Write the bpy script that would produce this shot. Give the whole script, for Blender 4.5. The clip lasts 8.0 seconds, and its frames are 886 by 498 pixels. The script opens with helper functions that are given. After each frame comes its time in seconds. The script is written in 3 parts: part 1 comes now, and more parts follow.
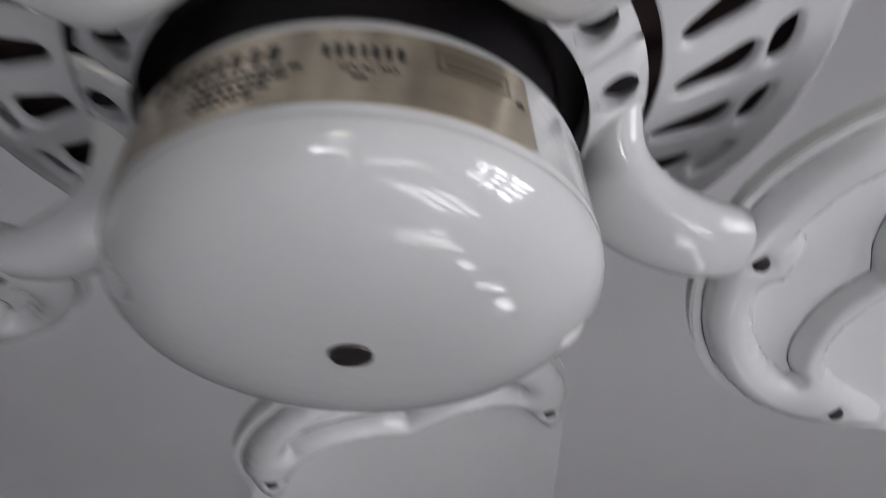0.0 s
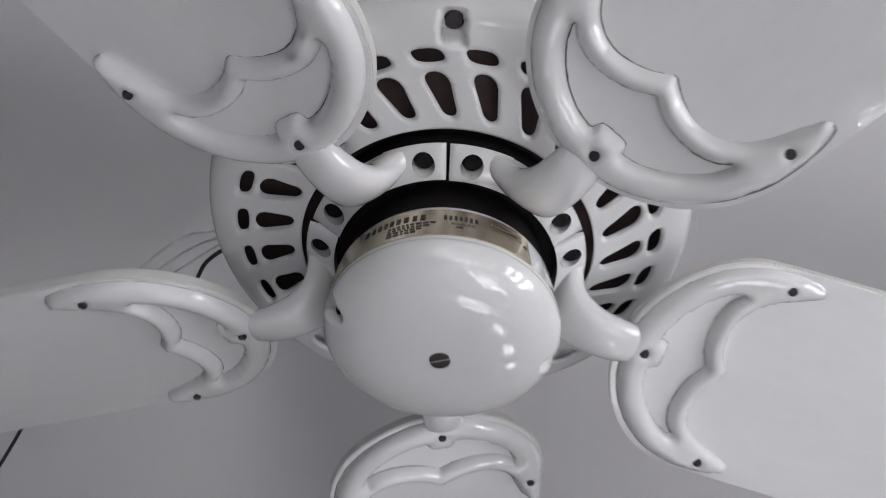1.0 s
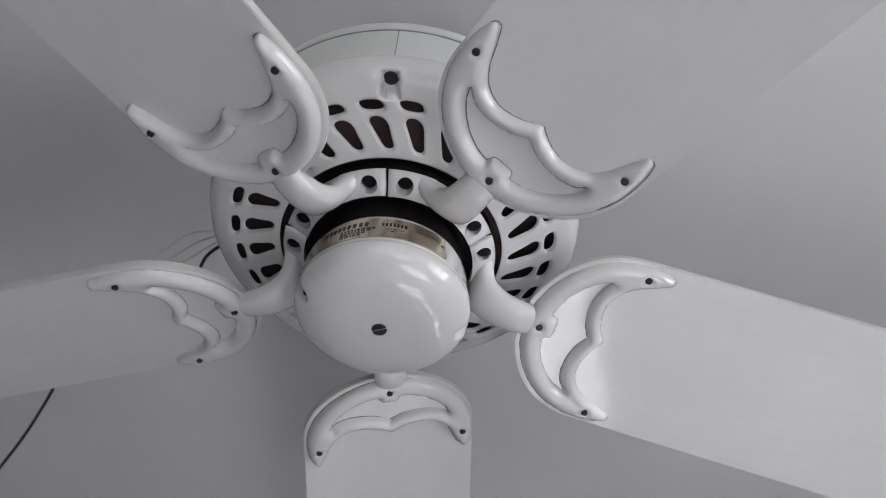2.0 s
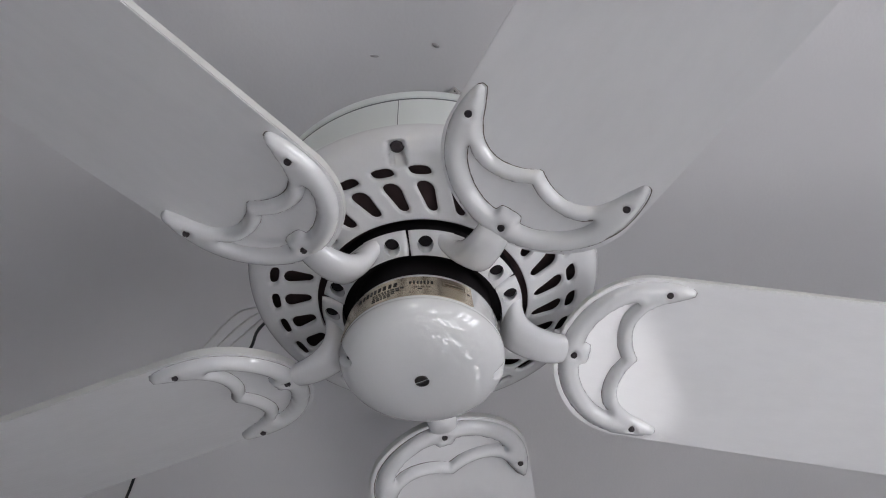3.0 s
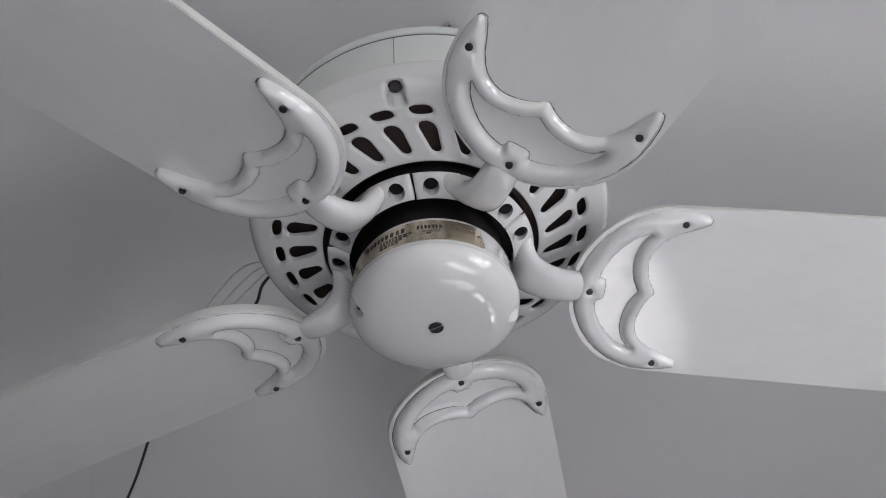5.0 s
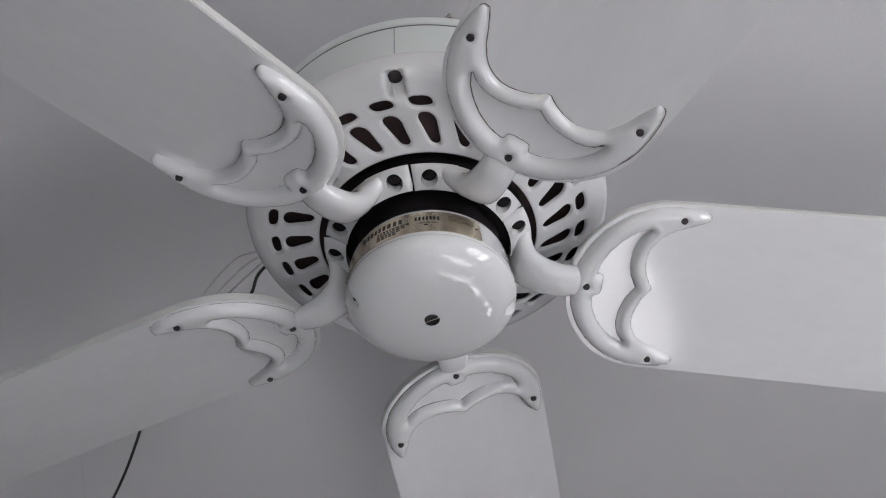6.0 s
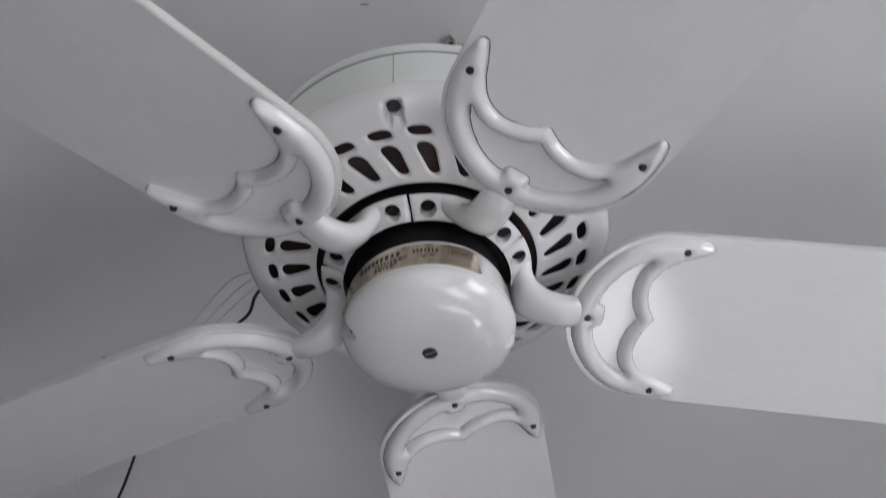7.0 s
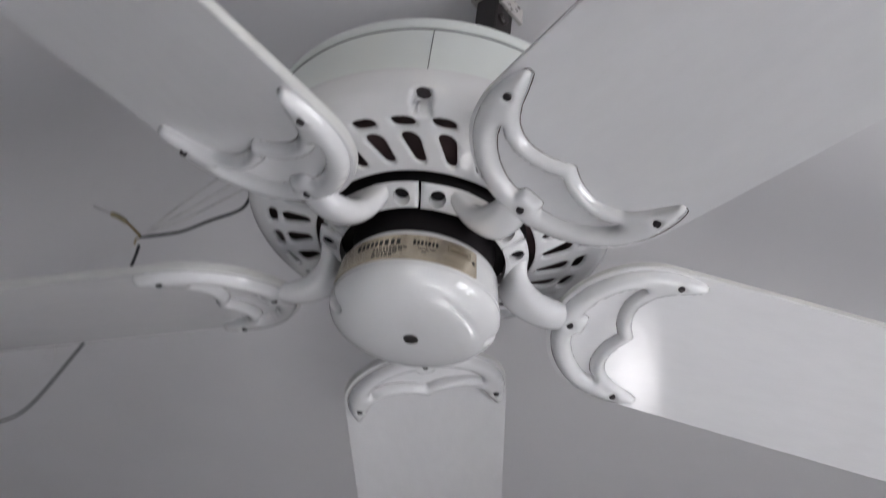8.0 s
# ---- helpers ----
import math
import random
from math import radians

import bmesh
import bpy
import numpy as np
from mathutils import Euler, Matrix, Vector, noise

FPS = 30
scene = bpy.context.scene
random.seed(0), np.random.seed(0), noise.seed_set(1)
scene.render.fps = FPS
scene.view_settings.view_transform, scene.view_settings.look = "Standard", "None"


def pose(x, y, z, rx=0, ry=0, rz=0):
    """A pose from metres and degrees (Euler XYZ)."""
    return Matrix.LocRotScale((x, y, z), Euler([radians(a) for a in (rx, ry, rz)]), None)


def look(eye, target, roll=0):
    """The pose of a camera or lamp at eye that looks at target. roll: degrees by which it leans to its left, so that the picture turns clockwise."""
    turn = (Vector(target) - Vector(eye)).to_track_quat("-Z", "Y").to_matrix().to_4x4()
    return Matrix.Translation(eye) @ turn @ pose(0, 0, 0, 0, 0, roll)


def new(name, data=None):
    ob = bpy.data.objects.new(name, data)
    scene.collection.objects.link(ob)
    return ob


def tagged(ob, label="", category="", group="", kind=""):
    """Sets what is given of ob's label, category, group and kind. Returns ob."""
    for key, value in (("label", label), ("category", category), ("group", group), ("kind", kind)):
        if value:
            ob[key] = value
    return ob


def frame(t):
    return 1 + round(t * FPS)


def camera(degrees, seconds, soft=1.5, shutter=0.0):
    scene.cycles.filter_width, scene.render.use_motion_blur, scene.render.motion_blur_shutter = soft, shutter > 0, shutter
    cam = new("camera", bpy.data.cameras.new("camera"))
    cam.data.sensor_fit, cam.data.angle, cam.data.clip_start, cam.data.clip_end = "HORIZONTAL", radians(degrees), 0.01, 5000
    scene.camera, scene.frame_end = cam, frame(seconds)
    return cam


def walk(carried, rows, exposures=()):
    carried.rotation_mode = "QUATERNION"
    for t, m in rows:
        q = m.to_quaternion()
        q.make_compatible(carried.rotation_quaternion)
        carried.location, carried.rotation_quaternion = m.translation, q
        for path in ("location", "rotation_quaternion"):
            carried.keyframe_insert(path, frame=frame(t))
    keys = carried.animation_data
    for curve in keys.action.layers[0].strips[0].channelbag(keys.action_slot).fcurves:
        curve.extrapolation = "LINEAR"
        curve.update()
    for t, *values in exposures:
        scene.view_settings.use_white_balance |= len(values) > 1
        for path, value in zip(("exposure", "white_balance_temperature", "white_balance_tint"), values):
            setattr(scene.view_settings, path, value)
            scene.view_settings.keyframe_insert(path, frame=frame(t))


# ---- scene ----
# ---- camera ----
EXPOSURE, KELVIN, TINT = 3.19, 6530, 12
cam = camera(51.33, 8.0, soft=1.0, shutter=0.4)
PATH = [
    (0.0, pose(0.0043, -0.2007, 1.9384, 122.805, -0.078, -5.130)),
    (0.2, pose(-0.0083, -0.2358, 1.8989, 130.165, -1.402, -3.858)),
    (0.5, pose(-0.0197, -0.2814, 1.8361, 134.587, -2.721, -3.819)),
    (0.8, pose(-0.0374, -0.3229, 1.7622, 139.163, -2.769, -6.690)),
    (1.0, pose(-0.0342, -0.3426, 1.7154, 139.989, -2.519, -8.321)),
    (1.2, pose(-0.0390, -0.3678, 1.6743, 140.794, -3.171, -10.296)),
    (1.5, pose(-0.0340, -0.4050, 1.6369, 140.468, -4.199, -11.885)),
    (1.7, pose(-0.0208, -0.4292, 1.6149, 139.779, -3.821, -11.365)),
    (2.8, pose(0.0155, -0.4933, 1.5726, 140.483, 0.427, 0.028)),
    (3.0, pose(0.0139, -0.4958, 1.5705, 141.389, 0.518, 0.322)),
    (3.5, pose(0.0088, -0.4907, 1.5747, 140.098, 1.238, 1.343)),
    (4.0, pose(0.0091, -0.4884, 1.5840, 137.809, 2.855, 2.444)),
    (4.5, pose(0.0082, -0.4890, 1.5872, 137.736, 3.129, 2.812)),
    (4.7, pose(0.0078, -0.4860, 1.5878, 137.884, 3.031, 2.824)),
    (5.8, pose(0.0034, -0.4793, 1.5894, 137.524, 2.338, 2.311)),
    (6.0, pose(0.0048, -0.4781, 1.5894, 137.513, 2.407, 1.907)),
    (6.5, pose(0.0083, -0.4760, 1.5898, 137.271, 2.327, 1.542)),
    (7.0, pose(0.0095, -0.4873, 1.6131, 137.449, 2.015, 1.807)),
    (7.2, pose(0.0105, -0.5088, 1.6489, 136.820, 1.977, 2.060)),
    (7.5, pose(0.0150, -0.5468, 1.6927, 133.308, 1.964, 1.774)),
    (7.8, pose(0.0117, -0.5630, 1.7059, 129.047, -3.521, -2.678)),
    (8.0, pose(-0.0031, -0.5641, 1.6989, 126.989, -6.266, -6.434)),
]
GAIN = ((0.0, -0.10), (0.5, 0.05), (1.0, 0.19), (1.5, 0.06), (3.0, 0.0), (6.5, 0.04), (7.4, 0.05), (8.0, 0.12))
walk(cam, PATH, [(t, EXPOSURE + g, KELVIN, TINT) for t, g in GAIN])

# ---- world, sun, exposure ----
world = bpy.data.worlds.new("world")
scene.world = world
world.use_nodes = True
wn = world.node_tree.nodes
sky = wn.new("ShaderNodeTexSky")
sky.sky_type, sky.sun_disc = "NISHITA", False
SUN_EL, SUN_AZ = radians(25.2), radians(-109.8)
sky.dust_density = 0.2
sky.sun_elevation, sky.sun_rotation = SUN_EL, radians(90) - SUN_AZ
wn["Background"].inputs["Strength"].default_value = 0.07
world.node_tree.links.new(sky.outputs[0], wn["Background"].inputs["Color"])
sun_data = bpy.data.lights.new("sun", "SUN")
sun_data.energy, sun_data.angle, sun_data.color = 5.0, radians(0.5), (1.0, 0.985, 0.98)
sun = new("sun", sun_data)
sun.matrix_world = look((math.cos(SUN_AZ) * math.cos(SUN_EL) * 8, math.sin(SUN_AZ) * math.cos(SUN_EL) * 8, math.sin(SUN_EL) * 8), (0, 0, 0))


# area lamps stand in for daylight in window openings added out of view
X0, X1, Y0, Y1 = -5.6, 1.6, -1.8, 4.2
EAST = (-1.62, -0.50, 0.85, 2.14)    # unseen east window, added: y from, y to, sill, head
CORNER = (-0.12, 0.30, 0.45, 0.95)    # unseen small low east window, added
DOOR = (-0.69, -0.08, 0.02, 2.29)     # unseen south door, added to shape sun patches: x from, x to, sill, head
LOW = (0.06, 0.86, 0.36, 0.92)       # unseen low light added beside the door
PANES = ((1.15, 1.37), (1.49, 1.66), (1.80, 1.94), (2.08, 2.22))   # the door's lights between its rails, sized to place the sun patches
for name, (y0, y1, z0, z1), watts in (("east_daylight", EAST, 3.6), ("corner_daylight", CORNER, 0.5)):
    d = bpy.data.lights.new(name, "AREA")
    d.shape, d.size, d.size_y, d.energy, d.color = "RECTANGLE", y1 - y0 - 0.1, z1 - z0 - 0.1, watts, (0.975, 0.975, 1.0)
    lamp = new(name, d)
    at = Vector((X1 + 0.112, (y0 + y1) / 2, (z0 + z1) / 2))
    lamp.matrix_world = look(at, at - Vector((1, 0, 0)))


# ---- materials ----
def material(name, color, rough=0.5, metal=0.0, vary=0.04, scale=30.0, bump=0.0, bump_scale=300.0, stretch=(1, 1, 1), coat=0.0, rough_vary=0.0, spec=0.5, bump_detail=4):
    """A surface with tonal variation at two scales and a fine relief."""
    m = bpy.data.materials.new(name)
    m.use_nodes = True
    n, l = m.node_tree.nodes, m.node_tree.links
    b = n["Principled BSDF"]
    b.inputs["Metallic"].default_value = metal
    b.inputs["Roughness"].default_value = rough
    b.inputs["Specular IOR Level"].default_value = spec
    b.inputs["Coat Weight"].default_value = coat
    b.inputs["Coat Roughness"].default_value = 0.025
    co = n.new("ShaderNodeTexCoord")
    mp = n.new("ShaderNodeMapping")
    mp.inputs["Scale"].default_value = stretch
    l.new(co.outputs["Object"], mp.inputs["Vector"])
    big, fine = n.new("ShaderNodeTexNoise"), n.new("ShaderNodeTexNoise")
    big.inputs["Scale"].default_value, fine.inputs["Scale"].default_value = scale * 0.15, scale
    big.inputs["Detail"].default_value, fine.inputs["Detail"].default_value = 4, 6
    for t in (big, fine):
        l.new(mp.outputs[0], t.inputs["Vector"])
    add = n.new("ShaderNodeMath")
    l.new(big.outputs["Fac"], add.inputs[0])
    l.new(fine.outputs["Fac"], add.inputs[1])
    ramp = n.new("ShaderNodeMapRange")
    ramp.inputs["From Min"].default_value, ramp.inputs["From Max"].default_value = 0.6, 1.4
    ramp.inputs["To Min"].default_value, ramp.inputs["To Max"].default_value = 1 - vary, 1 + vary
    l.new(add.outputs[0], ramp.inputs["Value"])
    mul = n.new("ShaderNodeVectorMath")
    mul.operation = "SCALE"
    mul.inputs[0].default_value = color
    l.new(ramp.outputs[0], mul.inputs["Scale"])
    l.new(mul.outputs[0], b.inputs["Base Color"])
    if rough_vary:
        rr = n.new("ShaderNodeMapRange")
        rr.inputs["From Min"].default_value, rr.inputs["From Max"].default_value = 0.7, 1.3
        rr.inputs["To Min"].default_value, rr.inputs["To Max"].default_value = max(rough - rough_vary, 0.02), rough + rough_vary
        l.new(add.outputs[0], rr.inputs["Value"])
        l.new(rr.outputs[0], b.inputs["Roughness"])
    if bump:
        tex, bp = n.new("ShaderNodeTexNoise"), n.new("ShaderNodeBump")
        tex.inputs["Scale"].default_value, tex.inputs["Detail"].default_value = bump_scale, bump_detail
        l.new(mp.outputs[0], tex.inputs["Vector"])
        l.new(tex.outputs["Fac"], bp.inputs["Height"])
        bp.inputs["Strength"].default_value, bp.inputs["Distance"].default_value = bump, 0.002
        l.new(bp.outputs[0], b.inputs["Normal"])
        if coat:
            l.new(bp.outputs[0], b.inputs["Coat Normal"])
    return m


ENAMEL = material("white_enamel", (0.72, 0.72, 0.72), 0.035, vary=0.02, scale=20, bump=0.07, bump_scale=170, coat=0.6, bump_detail=2)
CREAM = material("cream_enamel", (0.69, 0.725, 0.70), 0.30, vary=0.02, scale=20)
LAMINATE = material("white_laminate", (0.80, 0.795, 0.80), 0.05, vary=0.03, scale=40, bump=0.044, bump_scale=150, stretch=(1, 3, 1), rough_vary=0.02, bump_detail=2, coat=1.0)
EDGE_BAND = material("edge_band", (0.60, 0.60, 0.575), 0.4, vary=0.06, scale=60)
BLACK = material("black_paint", (0.011, 0.009, 0.010), 0.6, vary=0.2, spec=0.15)
CAVITY = material("dark_motor_winding", (0.07, 0.045, 0.045), 0.6, vary=0.3, scale=60, spec=0.2)
BRASS = material("brushed_brass_plate", (0.66, 0.58, 0.46), 0.27, metal=1.0, vary=0.12, scale=35, bump=0.05, bump_scale=200, stretch=(1, 1, 14))
STAMPED = material("stamped_brass", (0.40, 0.34, 0.26), 0.4, metal=1.0, vary=0.1, scale=60)
INK = material("black_ink", (0.02, 0.018, 0.015), 0.5)
STEEL = material("dark_screw_steel", (0.09, 0.082, 0.08), 0.38, metal=0.9, vary=0.2, scale=400)
DARK_SCREW = material("blackened_screw", (0.05, 0.042, 0.045), 0.45, metal=0.6, vary=0.3, scale=400)
HOLE = material("dark_recess", (0.02, 0.016, 0.018), 0.6, vary=0.2)
# shade in the drum's joint and seam, put into a grey colour
SHADOWLINE = material("grey_joint_shade", (0.16, 0.18, 0.18), 0.8, vary=0.2)
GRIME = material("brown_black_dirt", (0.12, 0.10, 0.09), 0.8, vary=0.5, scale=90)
SPECK = material("grey_speck", (0.34, 0.33, 0.33), 0.8, vary=0.2)
CEILING = material("matt_ceiling_paint", (0.70, 0.69, 0.70), 0.85, vary=0.03, scale=6, bump=0.12, bump_scale=260)
# walls out of view, set dark to hold back fill light
WALL = material("dimmed_wall_paint", (0.30, 0.29, 0.30), 0.8, vary=0.03, scale=6, bump=0.1, bump_scale=200)
FLOOR = material("pale_floor_tile", (0.82, 0.82, 0.83), 0.35, vary=0.06, scale=5)
BOUNCE_GROUND = material("grey_bounce_ground", (0.34, 0.34, 0.345), 0.85, vary=0.15, scale=3)
FRAME_WHITE = material("window_paint", (0.8, 0.8, 0.78), 0.4, vary=0.03)
RUBBER = material("black_wire_sheath", (0.02, 0.02, 0.022), 0.55, vary=0.2, scale=200)
PALE_WIRE = material("pale_wire_sheath", (0.66, 0.65, 0.64), 0.5, vary=0.1, scale=200)
TAPE = material("yellowed_tape", (0.33, 0.25, 0.12), 0.6, vary=0.3, scale=300)
OLD_TAPE = material("old_tape", (0.42, 0.36, 0.22), 0.6, vary=0.3, scale=300)
CHIPPED = material("chipped_paint", (0.5, 0.48, 0.46), 0.6, vary=0.2, scale=90)
IRON_BLACK = material("black_bracket_paint", (0.016, 0.012, 0.012), 0.45, vary=0.3, scale=80)


def chip_material():
    """White paint flaked off a black bracket."""
    m = CHIPPED
    n, l = m.node_tree.nodes, m.node_tree.links
    t, r = n.new("ShaderNodeTexNoise"), n.new("ShaderNodeValToRGB")
    t.inputs["Scale"].default_value, t.inputs["Detail"].default_value = 170, 3
    r.color_ramp.elements[0].position, r.color_ramp.elements[1].position = 0.40, 0.43
    r.color_ramp.elements[0].color, r.color_ramp.elements[1].color = (0.02, 0.015, 0.015, 1), (0.45, 0.43, 0.41, 1)
    co = n.new("ShaderNodeTexCoord")
    l.new(co.outputs["Object"], t.inputs["Vector"])
    l.new(t.outputs["Fac"], r.inputs["Fac"])
    l.new(r.outputs["Color"], n["Principled BSDF"].inputs["Base Color"])


chip_material()


# ---- builders ----
U = 0.12          # the fan's own unit: the radius of the inner blade screws, in metres
FAN_Z = 2.02      # height of the fan's own zero level
CEIL = 2.38       # ceiling height


def part(name, bm, mat, parent=None, label="", smooth=True):
    me = bpy.data.meshes.new(name)
    if smooth:
        for f in bm.faces:
            f.smooth = True
    bm.to_mesh(me)
    bm.free()
    me.materials.append(mat)
    ob = new(name, me)
    ob.parent = parent
    if label:
        ob["label"] = label
    return ob


def box(bm, lo, hi):
    r = bmesh.ops.create_cube(bm, size=1)["verts"]
    for v in r:
        v.co = Vector([lo[i] + (v.co[i] + 0.5) * (hi[i] - lo[i]) for i in range(3)])
    return r


def soften(bm, width, segments=2, angle=35):
    edges = [e for e in bm.edges if len(e.link_faces) == 2 and e.calc_face_angle(0) > radians(angle)]
    bmesh.ops.bevel(bm, geom=edges, offset=width, segments=segments, affect="EDGES", profile=0.5)


def lathe(bm, profile, steps=128, start=0.0, sweep=360.0, m=Matrix()):
    """Turns a profile of (r, z), in fan units, round the axis."""
    full = abs(sweep - 360) < 1e-6
    rings = []
    for k in range(steps if full else steps + 1):
        a = radians(start + sweep * k / steps)
        rings.append([bm.verts.new(m @ Vector((r * U * math.cos(a), r * U * math.sin(a), z * U))) for r, z in profile])
    for k in range(len(rings) if full else len(rings) - 1):
        a, b = rings[k], rings[(k + 1) % len(rings)]
        for j in range(len(profile) - 1):
            bm.faces.new((a[j], b[j], b[j + 1], a[j + 1]))
    bmesh.ops.remove_doubles(bm, verts=bm.verts[:], dist=1e-6)
    return bm


def round_profile(points, radius=0.02, n=4):
    """A profile with its inner corners rounded."""
    out = [points[0]]
    for a, b, c in zip(points, points[1:], points[2:]):
        a, b, c = Vector(a), Vector(b), Vector(c)
        ra = min(radius, (a - b).length * 0.45, (c - b).length * 0.45)
        p, q = b + (a - b).normalized() * ra, b + (c - b).normalized() * ra
        for k in range(n + 1):
            t = k / n
            out.append(tuple((1 - t) ** 2 * p + 2 * t * (1 - t) * b + t * t * q))
    out.append(points[-1])
    return out


def spline(points, per=6):
    """A smooth line through points (Catmull-Rom)."""
    p = [Vector(q) for q in points]
    p = [2 * p[0] - p[1]] + p + [2 * p[-1] - p[-2]]
    out = []
    for i in range(1, len(p) - 2):
        for k in range(per):
            t = k / per
            out.append(0.5 * (2 * p[i] + (p[i + 1] - p[i - 1]) * t + (2 * p[i - 1] - 5 * p[i] + 4 * p[i + 1] - p[i + 2]) * t * t + (3 * p[i] - p[i - 1] - 3 * p[i + 1] + p[i + 2]) * t ** 3))
    return out + [p[-2]]


def tube(bm, points, radius, sides=8, per=6):
    line = spline(points, per)
    rings = []
    for i, q in enumerate(line):
        d = (line[min(i + 1, len(line) - 1)] - line[max(i - 1, 0)]).normalized()
        side = d.cross(Vector((0.13, 0.31, 0.94))).normalized()
        up = side.cross(d)
        rings.append([bm.verts.new(q + radius * (math.cos(a) * side + math.sin(a) * up)) for a in (2 * math.pi * k / sides for k in range(sides))])
    for a, b in zip(rings, rings[1:]):
        for k in range(sides):
            bm.faces.new((a[k], a[(k + 1) % sides], b[(k + 1) % sides], b[k]))
    bm.faces.new(rings[0])
    bm.faces.new(rings[-1])
    bmesh.ops.recalc_face_normals(bm, faces=bm.faces[:])


def screw(name, parent, m, radius, mat, slot=True, label=""):
    """A flat-headed screw whose head faces local -z, with a slot cut across it."""
    bm = bmesh.new()
    h = radius * 0.5
    prof = [(0.0, -0.55 * h), (0.75 * radius, -0.5 * h), (radius, -0.1 * h), (radius, h)]
    ring = []
    n = 24
    for r, z in prof[1:]:
        ring.append([bm.verts.new((r * math.cos(2 * math.pi * k / n), r * math.sin(2 * math.pi * k / n), z)) for k in range(n)])
    for a, b in zip(ring, ring[1:]):
        for k in range(n):
            bm.faces.new((a[k], b[k], b[(k + 1) % n], a[(k + 1) % n]))
    bm.faces.new(ring[0])
    bm.faces.new(ring[-1][::-1])
    if slot:
        # the two halves of the head stand proud of the slot
        for s in (1, -1):
            pts = [Vector((0.86 * radius * math.cos(a), s * (0.12 * radius + 0.74 * radius * math.sin(a)), 0)) for a in (math.pi * k / 10 for k in range(11))]
            lo = [bm.verts.new(p + Vector((0, 0, -0.5 * h))) for p in pts]
            hi = [bm.verts.new(p * 0.96 + Vector((0, 0, -0.85 * h))) for p in pts]
            for k in range(10):
                bm.faces.new((lo[k], lo[k + 1], hi[k + 1], hi[k]))
            bm.faces.new((lo[0], hi[0], hi[-1], lo[-1]))
            bm.faces.new(hi)
    bmesh.ops.recalc_face_normals(bm, faces=bm.faces[:])
    ob = part(name, bm, mat, parent, label, smooth=False)
    ob.matrix_local = m
    return ob


def sheet(loops, step, height, inside):
    """Triangles over a flat region: loops of 2D points as edges, filled with a grid of points. height(p) gives the third coordinate."""
    from mathutils.geometry import delaunay_2d_cdt
    pts, edges = [], []
    for lp in loops:
        b = len(pts)
        pts += [Vector((p[0], p[1])) for p in lp]
        edges += [(b + i, b + (i + 1) % len(lp)) for i in range(len(lp))]
    arr = np.array([[p.x, p.y] for p in pts])
    lo, hi = arr.min(0), arr.max(0)
    for i, y in enumerate(np.arange(lo[1], hi[1], step * 0.87)):
        for x in np.arange(lo[0] + (i % 2) * step / 2, hi[0], step):
            if inside((x, y)) and np.hypot(arr[:, 0] - x, arr[:, 1] - y).min() > step * 0.55:
                pts.append(Vector((x, y)))
    v, _, f, *_ = delaunay_2d_cdt(pts, edges, [], 0, 1e-6)
    keep = []
    for t in f:
        c = sum((v[i] for i in t), Vector((0, 0))) / len(t)
        if inside((c.x, c.y)):
            keep.append(t)
    return v, keep


def in_loop(p, lp):
    x, y = p
    c = False
    j = len(lp) - 1
    for i in range(len(lp)):
        if (lp[i][1] > y) != (lp[j][1] > y) and x < (lp[j][0] - lp[i][0]) * (y - lp[i][1]) / (lp[j][1] - lp[i][1]) + lp[i][0]:
            c = not c
        j = i
    return c


def edge_distance(points, loops):
    """Distance of each point to the nearest edge of the loops."""
    p = np.array([[q[0], q[1]] for q in points])
    best = np.full(len(p), 1e9)
    for lp in loops:
        a = np.array([[q[0], q[1]] for q in lp])
        b = np.roll(a, -1, 0)
        for s, e in zip(a, b):
            d = e - s
            t = np.clip(((p - s) @ d) / max(d @ d, 1e-12), 0, 1)
            best = np.minimum(best, np.hypot(*(p - s - t[:, None] * d).T))
    return best


# ---- room ----
T = 0.12


def slab(name, lo, hi, mat, label):
    bm = bmesh.new()
    box(bm, lo, hi)
    return tagged(part(name, bm, mat, smooth=False), label, name.split("_")[0], kind="structure")


slab("floor", (X0 - T, Y0 - T, -0.1), (X1 + T, Y1 + T, 0), FLOOR, "pale tiled floor of a sunlit room")
slab("ceiling", (X0 - T, Y0 - T, CEIL), (X1 + T, Y1 + T, CEIL + 0.12), CEILING, "matt white painted ceiling with faint specks")
# unseen ground added outdoors to bounce sun through the low openings
bm = bmesh.new()
bmesh.ops.create_grid(bm, x_segments=1, y_segments=1, size=400)
bmesh.ops.translate(bm, verts=bm.verts[:], vec=(0, 0, -0.14))
tagged(part("ground", bm, BOUNCE_GROUND, smooth=False), "unseen grey ground outside, added to bounce sunlight in", "ground", kind="structure")
slab("wall_west", (X0 - T, Y0, 0), (X0, Y1, CEIL), WALL, "unseen plain wall, darkened to cut fill light")
slab("wall_north", (X0 - T, Y1, 0), (X1 + T, Y1 + T, CEIL), WALL, "unseen plain wall, darkened to cut fill light")


